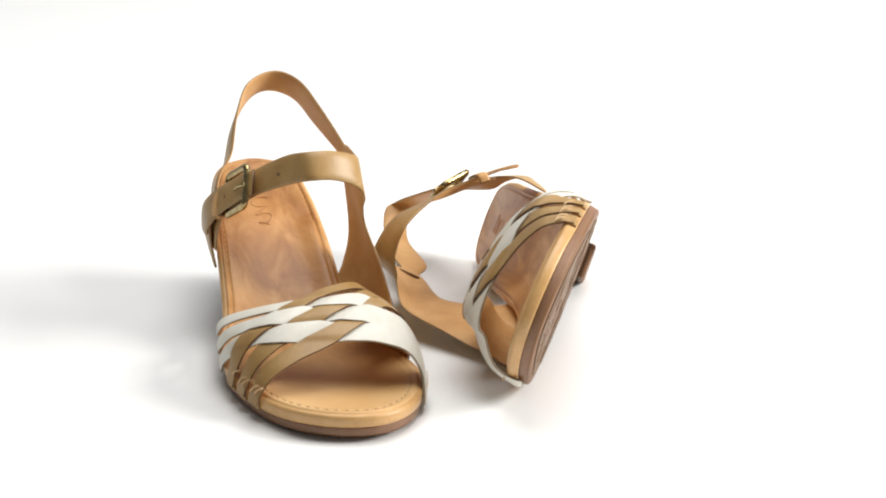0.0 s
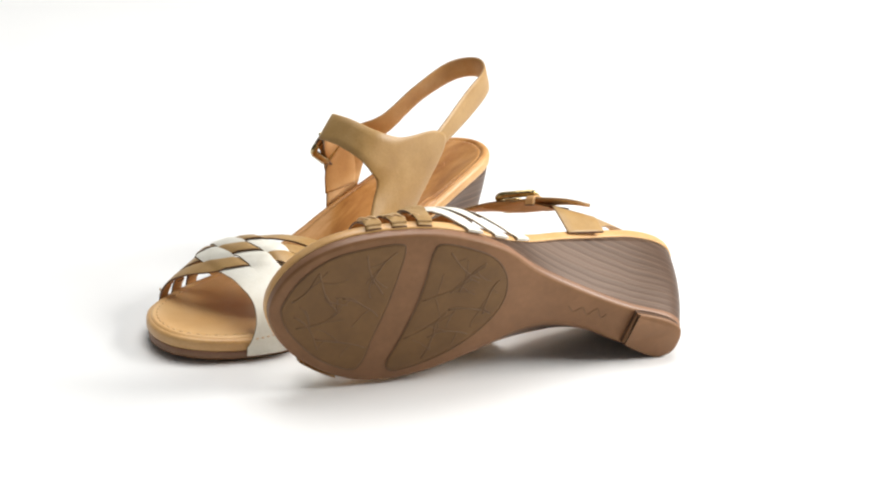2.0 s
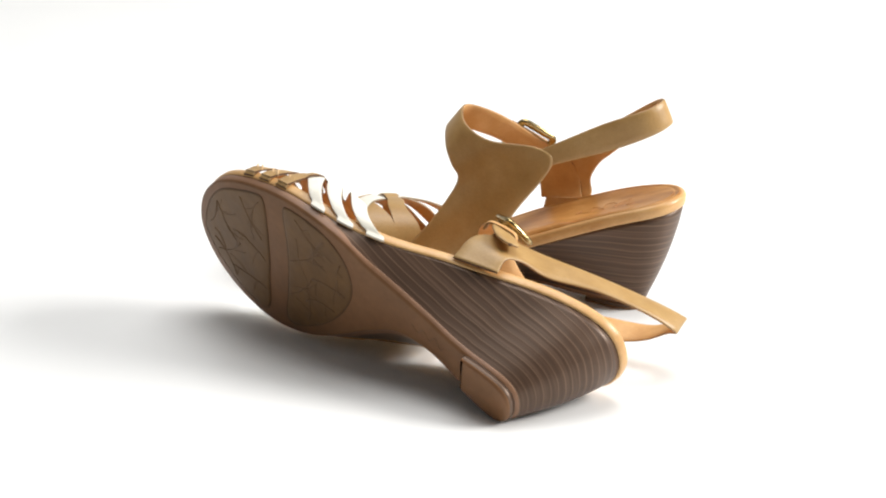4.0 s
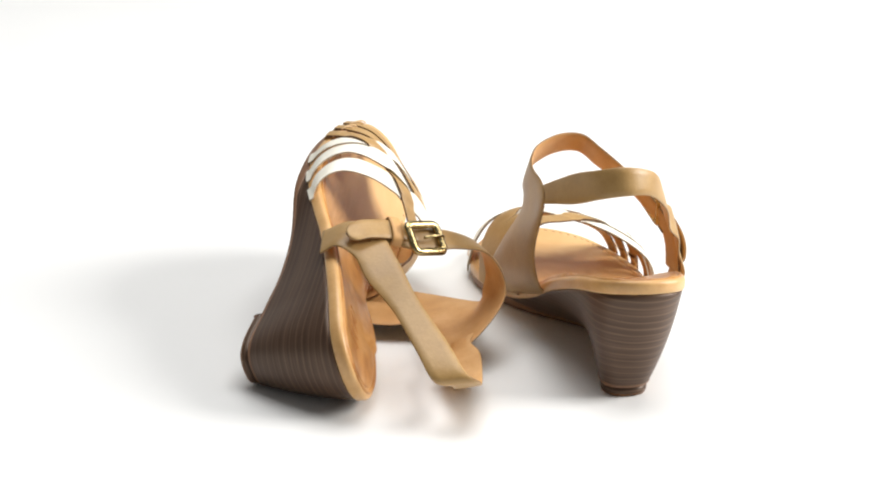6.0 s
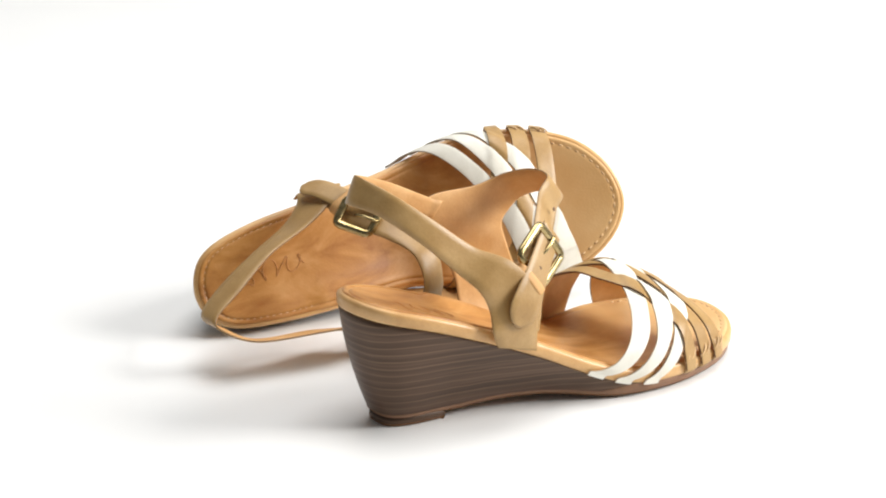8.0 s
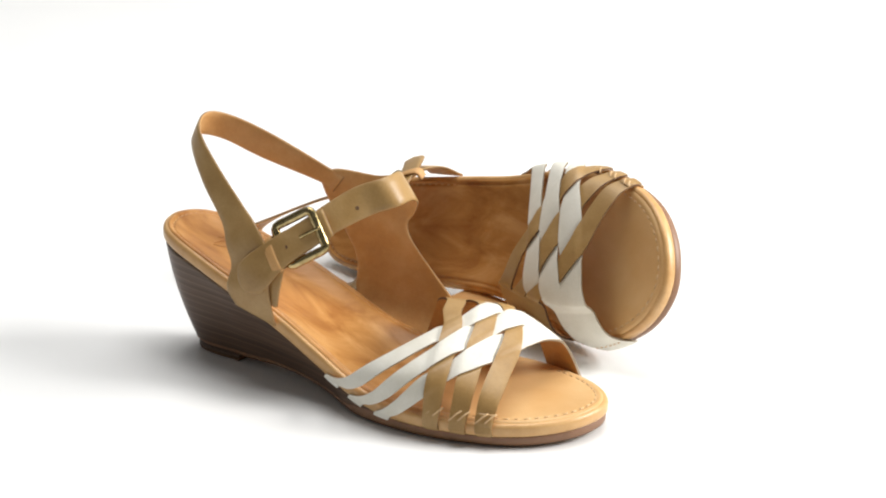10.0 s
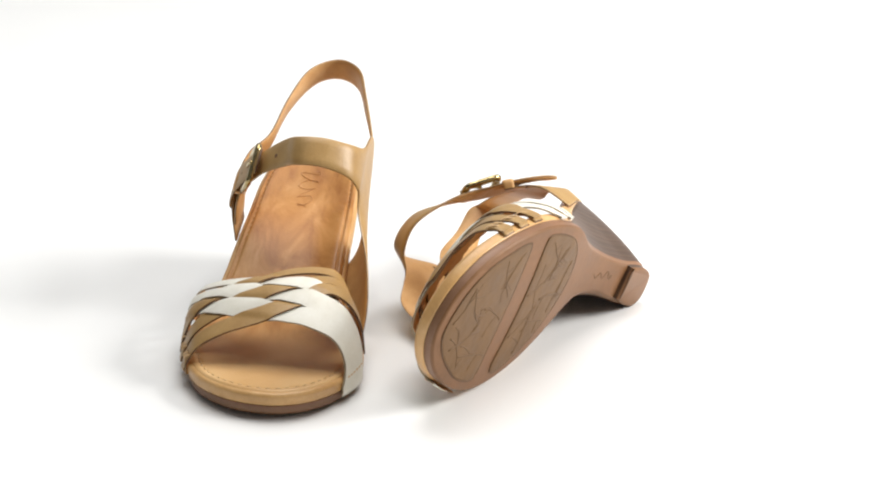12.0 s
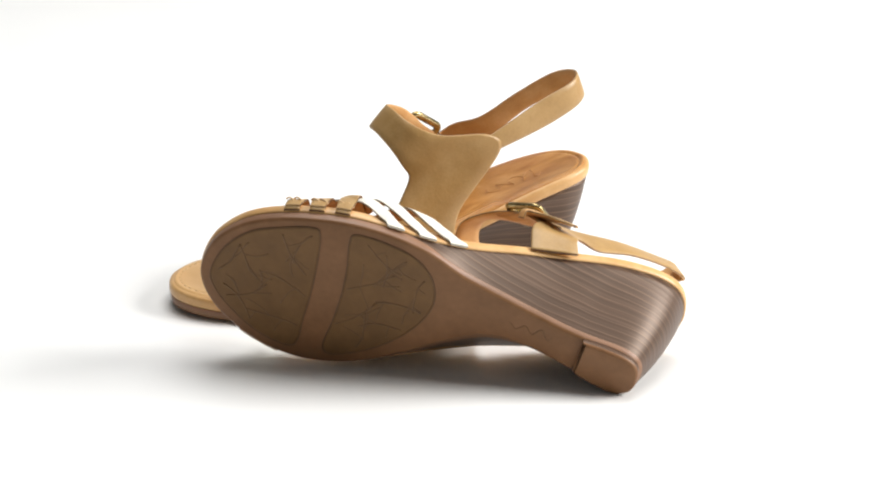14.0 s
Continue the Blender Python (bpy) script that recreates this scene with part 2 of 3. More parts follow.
def sole_parts(shoe):
    # rubber outsole with rounded lower edge
    bm = bmesh.new()
    rings = [sole_ring(bm, lambda x: 0.0, 0.0016, 0.0), sole_ring(bm, lambda x: 0.0, 0.0004, 0.0005), sole_ring(bm, lambda x: 0.0, 0.0, 0.0014),
             sole_ring(bm, lambda x: rubber_share(x) * 0.9, -0.0003), sole_ring(bm, rubber_share, 0.0)]
    grid_faces(bm, rings[:3])
    grid_faces(bm, rings[2:], True, 1)
    flat_cap(bm, rings[0])
    flat_cap(bm, rings[-1])
    outsole = part("outsole", fix(bm), [RUBBER, SOLE_SIDE], shoe, "gum-brown moulded rubber outsole")
    # stacked wedge
    bm = bmesh.new()
    steps = 14
    rings = [sole_ring(bm, lambda x, k=k: rubber_share(x) + (1.0 - rubber_share(x)) * k / steps) for k in range(steps + 1)]
    grid_faces(bm, rings)
    flat_cap(bm, rings[-1])
    part("wedge_heel", fix(bm), STACK, shoe, "dark brown stacked wedge with pale layer lines")
    # heel lift under the back
    bm = bmesh.new()
    plan = spline([(-0.0140, 0.001), (-0.0114, -0.0082), (-0.001, -0.0130), (0.0180, -0.0146), (0.0202, -0.0125), (0.0210, 0.0035), (0.0190, 0.0075), (-0.001, 0.0131), (-0.0114, 0.0096)], 48, True)
    nn = outward(plan)
    rr = []
    for z, off in ((0.0045, -0.0003), (0.0008, -0.0003), (-0.0005, -0.0008), (-0.0010, -0.0020)):
        rr.append([bm.verts.new((p[0] + m[0] * off, p[1] + m[1] * off, z)) for p, m in zip(plan, nn)])
    grid_faces(bm, rr[:2], True, 1)
    grid_faces(bm, rr[1:])
    bm.faces.new(rr[-1])
    bm.faces.new(rr[0])
    part("heel_lift", fix(bm), [RUBBER, STACK], shoe)
    tread_parts(outsole)
    # welt: the tan edge of the footbed
    bm = bmesh.new()
    rings = []
    for dz, off in ((0.0, -0.001), (0.0, 0.0004), (0.0012, 0.0009), (0.0058, 0.0010), (0.0075, 0.0006), (0.0085, -0.0003), (0.0088, -0.0014), (0.0082, -0.0024), (0.0062, -0.0028)):
        rings.append([bm.verts.new((p[0] + m[0] * off, p[1] + m[1] * off, table(p[0], TOP) + dz * table(p[0], RIM) / 0.0088)) for p, m in zip(HIGH, HIGH_N)])
    grid_faces(bm, rings)
    part("welt", fix(bm), WELT, shoe, "tan leather welt with a rounded edge")
    # insole: dished, with a sunk seam near its border
    bm = bmesh.new()
    rings = []
    for u in (0.025, 0.035, 0.06, 0.09, 0.115, 0.13, 0.145, 0.16, 0.18, 0.22, 0.30, 0.42, 0.52, 0.64, 0.76, 0.88, 1.0):
        ring = []
        for k in range(N_OUT):
            x = HIGH[k][0]
            heel = 1.0 - min(max((x - 0.08) / 0.05, 0.0), 1.0)
            z = -0.0012 + 0.0022 * min(1.0, (u - 0.025) / 0.03)
            z -= (0.0022 * heel + 0.0008) * (1 - math.exp(-((u - 0.025) / 0.4) ** 2))
            z -= 0.0009 * math.exp(-((u - 0.138) / 0.016) ** 2) * (0.35 + 0.65 * heel)
            if 0.03 < x < 0.12 and HIGH[k][1] > 0:
                z += 0.002 * math.exp(-((u - 0.2) / 0.2) ** 2)
            ring.append(bm.verts.new(footbed_point(k, u, z)))
        rings.append(ring)
    grid_faces(bm, rings)
    bmesh.ops.remove_doubles(bm, verts=rings[-1], dist=1e-5)
    part("insole", fix(bm), INSOLE, shoe, "orange-tan glazed leather insole, worn and creased")
    # stitches round the toe and round the heel
    bm = bmesh.new()
    toe = [footbed_point(k, 0.14, 0.0006) for k in range(N_OUT) if HIGH[k][0] > 0.176]
    stitch_line(bm, toe, 0.0030, 0.0016, 0.00045)
    part("toe_stitching", fix(bm), THREAD, shoe, "cream stitching round the toe")
    bm = bmesh.new()
    back = [footbed_point(k, 0.138, -0.0002) for k in list(range(N_OUT))[-30:] + list(range(30))]
    stitch_line(bm, back, 0.0018, 0.0014, 0.0003)
    part("heel_stitching", fix(bm), THREAD, shoe)
    # maker's mark: a plain looping stroke pressed into the heel seat, and one into the shank
    bm = bmesh.new()
    pts = []
    for q in range(33):
        a = q / 32
        px = -0.004 + 0.036 * a + 0.0022 * math.sin(a * 31.0)
        py = -0.003 + 0.0062 * math.sin(a * 25.0 + 0.6) * (1.0 - 0.35 * a)
        pts.append((px, py, rim_z(px) - 0.00165))
    tube(bm, spline(pts, 130), 0.00015)
    part("stamped_mark", fix(bm), STAMP, shoe)
    bm = bmesh.new()
    pts = []
    for q in range(13):
        a = q / 12
        px = 0.036 + 0.024 * a
        pts.append((px, -0.009 + 0.0030 * math.sin(a * 17.0) * (1 - 0.5 * a), table(px, BASE) - 0.0001))
    tube(bm, spline(pts, 60), 0.00016)
    part("moulded_mark", fix(bm), VEIN, outsole)


def tube(bm, pts, r, sides=6, closed=False):
    """A round rod along points."""
    rings = []
    n = len(pts)
    for i in range(n):
        a, b = Vector(pts[i - 1] if (i or closed) else pts[i]), Vector(pts[(i + 1) % n] if (i + 1 < n or closed) else pts[i])
        t = (b - a).normalized()
        s = t.cross(Vector((0, 0, 1)))
        s = s.normalized() if s.length > 0.05 else t.cross(Vector((0, 1, 0))).normalized()
        w = t.cross(s)
        c = Vector(pts[i])
        rings.append([bm.verts.new(c + r * (math.cos(q) * s + math.sin(q) * w)) for q in (2 * math.pi * k / sides for k in range(sides))])
    grid_faces(bm, rings + ([rings[0]] if closed else []))
    if not closed:
        bm.faces.new(rings[0])
        bm.faces.new(rings[-1])


def stitch_line(bm, pts, length, gap, r):
    """Short rods, end to end with gaps, along a polyline."""
    pts = [Vector(p) for p in pts]
    fine = []
    for a, b in zip(pts, pts[1:]):
        if (b - a).length > 0.03:
            continue
        for q in range(6):
            fine.append(a.lerp(b, q / 6))
    seg, run, gaprun = [], 0.0, 0.0
    for a, b in zip(fine, fine[1:]):
        d = (b - a).length
        if d > 0.02:
            seg, run, gaprun = [], 0.0, 0.0
            continue
        if gaprun > 0:
            gaprun -= d
            continue
        seg.append(a)
        run += d
        if run >= length:
            tube(bm, [seg[0], seg[len(seg) // 2] + Vector((0, 0, r * 0.6)), seg[-1]], r, 5)
            seg, run, gaprun = [], 0.0, gap


def tread_parts(outsole):
    """Two sunk panels under the ball of the foot, each with branching veins and a dark rod standing for a shaded
    groove.
    """
    panels = [[(0.2215, 0.010), (0.216, -0.009), (0.204, -0.024), (0.187, -0.033), (0.1725, -0.0378), (0.1682, -0.0345), (0.1665, -0.018), (0.1660, 0.002), (0.1670, 0.022), (0.1675, 0.038), (0.1725, 0.0440), (0.190, 0.0405), (0.206, 0.031), (0.217, 0.021)],
              [(0.1490, -0.0415), (0.132, -0.0410), (0.117, -0.0370), (0.106, -0.0270), (0.1015, -0.0130), (0.104, 0.000), (0.112, 0.014), (0.124, 0.027), (0.138, 0.037), (0.1490, 0.0415), (0.1535, 0.037), (0.1515, 0.020), (0.1500, 0.001), (0.1505, -0.018), (0.1525, -0.036)]]
    for k, plan in enumerate(panels):
        loop = spline(plan, 90, True)
        nn = outward(loop)
        bm = bmesh.new()
        rr = []
        for off, z in ((0.0, 0.0006), (0.0, -0.0003), (-0.0012, -0.0005)):
            rr.append([bm.verts.new((p[0] + m[0] * off, p[1] + m[1] * off, table(p[0], BASE) + z)) for p, m in zip(loop, nn)])
        grid_faces(bm, rr)
        c = sum(loop) / len(loop)
        prev = rr[-1]
        for u in (0.3, 0.55, 0.75, 0.9):
            ring = [bm.verts.new((*(np.array(v.co[:2]) * (1 - u) + c * u), table(v.co[0] * (1 - u) + c[0] * u, BASE) - 0.0005)) for v in rr[-1]]
            grid_faces(bm, [prev, ring])
            prev = ring
        bm.faces.new(prev)
        panel = part("tread_panel", fix(bm), TREAD, outsole, "brown tread panel with branching veins")
        bm = bmesh.new()
        # no groove is cut; a thin dark rod paints its shade
        tube(bm, [(p[0], p[1], table(p[0], BASE) - 0.0002) for p in loop], 0.00034, 6, True)
        part("groove", fix(bm), GROOVE_SHADE, panel)
        rnd = random.Random(5 + k)
        bm = bmesh.new()

        def twig(p, way, length, r, depth, loop=loop, c=c, rnd=rnd, bm=bm):
            """A bending vein that forks into finer ones, kept inside the panel."""
            pts, a = [p], way
            for _ in range(5):
                a += rnd.uniform(-0.05, 0.30)
                q = pts[-1] + np.array([math.cos(a), math.sin(a)]) * length / 5
                near = min(range(len(loop)), key=lambda t: float(((loop[t] - q) ** 2).sum()))
                if ((q - c) ** 2).sum() > 0.80 * ((loop[near] - c) ** 2).sum():
                    break
                pts.append(q)
            if len(pts) < 3:
                return
            fine = spline(pts, 12)
            tube(bm, [(p[0], p[1], table(p[0], BASE) - 0.0003) for p in fine], r, 5)
            if depth:
                for f, side in ((3, 1), (6, -1), (9, 1)):
                    twig(fine[f], a + side * rnd.uniform(0.5, 0.95), length * rnd.uniform(0.45, 0.62), r * 0.8, depth - 1)
        for q in range(10):
            a = loop[int(q * 9 + rnd.random() * 3) % 90]
            start = a * 0.88 + c * 0.12
            twig(start, math.atan2(*(c - start)[::-1]) + rnd.uniform(0.2, 0.6) * (-1) ** q, rnd.uniform(0.022, 0.029), 0.0005, 1)
        tagged(part("vein_relief", fix(bm), VEIN, panel), kind="stuff")


# ---- straps ----
SECTION = ((-1.0, 0.12), (-0.93, 0.42), (-0.5, 0.5), (0.0, 0.5), (0.5, 0.5), (0.93, 0.42), (1.0, 0.12))


def ribbon_mesh(bm, rows, thick=0.0017, round_start=False, round_end=False):
    """A leather strap: rows of centre and half-width vectors; outside on the side of tangent x width."""
    rings = []
    n = len(rows)
    for i, row in enumerate(rows):
        c, w = Vector(row[:3]), Vector(row[3:6])
        t = (Vector(rows[min(i + 1, n - 1)][:3]) - Vector(rows[max(i - 1, 0)][:3])).normalized()
        m = t.cross(w).normalized()
        run = w.length
        if round_end:
            d = (Vector(rows[-1][:3]) - c).length
            if d < run:
                w = w * max(0.15, math.sqrt(max(0, 1 - (1 - d / run) ** 2)))
        if round_start:
            d = (Vector(rows[0][:3]) - c).length
            if d < run:
                w = w * max(0.15, math.sqrt(max(0, 1 - (1 - d / run) ** 2)))
        rings.append([bm.verts.new(c + w * a + m * h * thick) for a, h in SECTION] + [bm.verts.new(c + w * a - m * h * thick) for a, h in reversed(SECTION)])
    for r0, r1 in zip(rings, rings[1:]):
        for j in range(14):
            f = bm.faces.new((r0[j], r0[(j + 1) % 14], r1[(j + 1) % 14], r1[j]))
            f.material_index = 2 if j in (6, 13) else (0 if j < 6 else 1)
    for r in (rings[0], rings[-1]):
        bm.faces.new(r).material_index = 2
    return bm


def strap(name, rows, parent, label="", outer=None, n=40, **kw):
    bm = bmesh.new()
    ribbon_mesh(bm, spline(rows, n), **kw)
    outer = outer or TAN
    return part(name, fix(bm), [outer, LINING, WEDGE_EDGE if outer is WHITE else EDGE], parent, label)


CREST = [(0.09, 0.0470), (0.10, 0.0470), (0.12, 0.0465), (0.135, 0.0468), (0.15, 0.0470), (0.163, 0.0455), (0.175, 0.0405), (0.19, 0.0335), (0.205, 0.027)]
# across the forefoot: share of the width, share of the height
ARCH = [(0.0, 0.0), (0.022, 0.22), (0.09, 0.54), (0.23, 0.77), (0.42, 0.92), (0.58, 1.0), (0.74, 1.0), (0.88, 0.84), (0.965, 0.46), (1.0, 0.0)]
OUTER_DIP = [(0.09, 0.72), (0.10, 0.76), (0.124, 0.93), (0.15, 1.02), (0.17, 1.0), (0.21, 1.0)]


def edge_y(x, lateral):
    """Where the footbed's edge lies at x."""
    rows = [b for a, b in OUTLINE[1:14]] if lateral else [b for a, b in OUTLINE[15:]][::-1]
    return table(x, rows)


def vamp(x, s, lift=0.0):
    """A point over the forefoot: s 0 at the outer edge, 1 at the inner edge."""
    a, b = edge_y(x, True) - 0.0013, edge_y(x, False) + 0.0013
    z0 = table(x, TOP) + 0.002
    f = min(max(s, 0.0), 1.0) * (len(ARCH) - 1)
    k = min(int(f), len(ARCH) - 2)
    u = f - k
    P = [np.array(ARCH[min(max(q, 0), len(ARCH) - 1)]) for q in (k - 1, k, k + 1, k + 2)]
    v, g = 0.5 * (2 * P[1] + (P[2] - P[0]) * u + (2 * P[0] - 5 * P[1] + 4 * P[2] - P[3]) * u * u + (3 * P[1] - P[0] - 3 * P[2] + P[3]) * u ** 3)
    e = min(max((v - 0.3) / 0.45, 0.0), 1.0)
    e = e * e * (3 - 2 * e)
    g *= 1 - (1 - table(x, OUTER_DIP)) * (1 - e)
    if SIDE[0] < 0:
        v -= 0.085 * math.exp(-((v - 0.9) / 0.09) ** 2) * (1 - v) / 0.1 if v > 0.9 else 0.085 * math.exp(-((v - 0.9) / 0.09) ** 2)  # pressed in by the floor
    y = a + (b - a) * v
    # the white straps stand away from the foot on the outer side
    y -= 0.0046 * math.exp(-((s - 0.22) / 0.13) ** 2) * min(max((0.170 - x) / 0.035, 0.0), 1.0)
    z = z0 + (table(x, CREST) - z0) * g - 0.22 * max(0.0, -s, s - 1)
    q = math.pi * (1 - min(max(s, 0.0), 1.0))
    m = Vector((0.12, math.cos(q), 0.9 * math.sin(q) + 0.12)).normalized()
    return Vector((x, y, z)) + m * lift


def vamp_piece(name, rear, front, s0, s1, lift, parent, label, mat, n=56, cols=7, thick=0.0016):
    """A piece of leather on the forefoot between two edges rear(s) and front(s), ends cut along the sole."""
    bm = bmesh.new()
    top, low = [], []
    for i in range(n):
        s = s0 + (s1 - s0) * i / (n - 1)
        r0, r1 = [], []
        for j in range(cols):
            c = j / (cols - 1)
            x = rear(s) * (1 - c) + front(s) * c
            p = vamp(x, s, lift(x, s))
            q = vamp(x + 0.002, s) - vamp(x - 0.002, s)
            r = vamp(x, min(s + 0.02, 1)) - vamp(x, max(s - 0.02, 0))
            m = q.cross(r)
            m = m.normalized() if m.length > 1e-9 else Vector((0, 0, 1))
            if m.dot(vamp(x, s, 0.01) - vamp(x, s)) < 0:
                m = -m
            edge = 0.38 + 0.12 * min(max((s - 0.6) / 0.12, 0.0), 1.0) if j in (0, cols - 1) else 0.5
            r0.append(bm.verts.new(p + m * thick * edge))
            r1.append(bm.verts.new(p - m * thick * edge))
        top.append(r0)
        low.append(r1)
    grid_faces(bm, top, False, 0)
    grid_faces(bm, low, False, 1)
    # the cut edges keep corners of their own
    for j in (0, -1):
        grid_faces(bm, [[bm.verts.new(r[j].co) for r in top], [bm.verts.new(r[j].co) for r in low]], False, 2)
    for i in (0, -1):
        grid_faces(bm, [[bm.verts.new(v.co) for v in top[i]], [bm.verts.new(v.co) for v in low[i]]], False, 0)
    return part(name, fix(bm), [mat, LINING, WEDGE_EDGE if mat is WHITE else EDGE], parent, label)


def buckle(parent, c, u, v, hu, hv):
    """A square brass frame with a prong: u along the strap, v across it."""
    c, u, v = Vector(c), Vector(u).normalized(), Vector(v)
    v = (v - u * v.dot(u)).normalized()
    m = u.cross(v)
    if m.y > 0:
        m = -m
    bm = bmesh.new()
    rad = 0.0028
    pts = []
    for sx, sy, a0 in ((1, 1, 0), (-1, 1, 90), (-1, -1, 180), (1, -1, 270)):
        for q in (0, 30, 60, 90):
            a = radians(a0 + q)
            pts.append(c + u * (sx * (hu - rad) + rad * math.cos(a)) + v * (sy * (hv - rad) + rad * math.sin(a)))
    rings = []
    n = len(pts)
    for i in range(n):
        t = (pts[(i + 1) % n] - pts[i - 1]).normalized()
        s = t.cross(m).normalized()
        rings.append([bm.verts.new(pts[i] + s * 0.0025 * math.cos(q) + m * 0.0019 * math.sin(q)) for q in (2 * math.pi * k / 8 for k in range(8))])
    grid_faces(bm, rings + [rings[0]])
    frame_ob = part("buckle_frame", fix(bm), BRASS, parent, "antique brass square buckle frame")
    bm = bmesh.new()
    rod = [c - u * hu * 0.15 + m * 0.0005, c + u * hu * 0.3 + m * 0.0022, c + u * hu * 0.75 + m * 0.0024, c + u * hu * 1.15 + m * 0.0016]
    tube(bm, spline([tuple(p) for p in rod], 12), 0.0009, 8)
    part("prong", fix(bm), BRASS, frame_ob)
    return frame_ob


def hole(parent, c, m):
    """A punched hole, not cut: a dark disc whose colour stands for the shade inside."""
    c, m = Vector(c), Vector(m).normalized()
    s = m.cross(Vector((0, 0, 1))).normalized()
    w = m.cross(s)
    bm = bmesh.new()
    rings = [[bm.verts.new(c + m * d + r * (math.cos(q) * s + math.sin(q) * w)) for q in (2 * math.pi * k / 10 for k in range(10))] for r, d in ((0.0011, -0.0004), (0.0011, 0.00015), (0.0008, 0.00015))]
    grid_faces(bm, rings)
    bm.faces.new(rings[-1])
    return part("hole_shade_disc", fix(bm), EDGE, parent)


# each strap over the forefoot: how far across, how far along
PALE = [[(0.0, 0.0985), (0.2, 0.121), (0.44, 0.149), (0.62, 0.157), (0.85, 0.160)],
        [(0.0, 0.1150), (0.15, 0.134), (0.34, 0.1545), (0.48, 0.163), (0.62, 0.169), (0.85, 0.174)],
        [(0.0, 0.1325), (0.235, 0.158), (0.33, 0.168), (0.51, 0.1775), (0.65, 0.181), (0.85, 0.184)]]
DARK = [[(0.0, 0.1600), (0.235, 0.1585), (0.34, 0.1550), (0.44, 0.1490), (0.56, 0.1400), (0.85, 0.130)],
        [(0.0, 0.1735), (0.2, 0.1730), (0.33, 0.1695), (0.48, 0.1630), (0.61, 0.1560), (0.85, 0.142)],
        [(0.0, 0.1865), (0.25, 0.1850), (0.4, 0.1815), (0.51, 0.1770), (0.62, 0.1690), (0.72, 0.161), (0.85, 0.153)]]


def pale_x(k, s):
    return table(s, PALE[k])


def dark_x(k, s):
    return table(s, DARK[k])


def weave(x, s, fx):
    """How the crossing set lies at a place: +1 on its even straps, -1 on its odd ones, 0 beyond."""
    c = [fx(k, s) for k in range(3)]
    if x < c[1]:
        u = (x - c[0]) / (c[1] - c[0])
    else:
        u = 1 + (x - c[1]) / (c[2] - c[1])
    w = math.cos(math.pi * min(max(u, -0.5), 2.5)) * 1.7
    return min(max(w, -1.0), 1.0)


# where the inner panels begin and their edges
TAN_REAR = [(0.60, 0.1300), (0.7, 0.1230), (0.85, 0.1140), (1.0, 0.1060)]
TAN_FRONT = [(0.60, 0.1560), (0.68, 0.1600), (0.75, 0.1610), (0.85, 0.1575), (1.0, 0.1500)]
PALE_REAR = [(0.60, 0.1650), (0.75, 0.1660), (0.88, 0.1700), (1.0, 0.1770)]
PALE_FRONT = [(0.60, 0.1885), (0.75, 0.1895), (0.88, 0.1930), (1.0, 0.2000)]


def ease(s, a, b):
    u = min(max((s - a) / (b - a), 0.0), 1.0)
    return u * u * (3 - 2 * u)


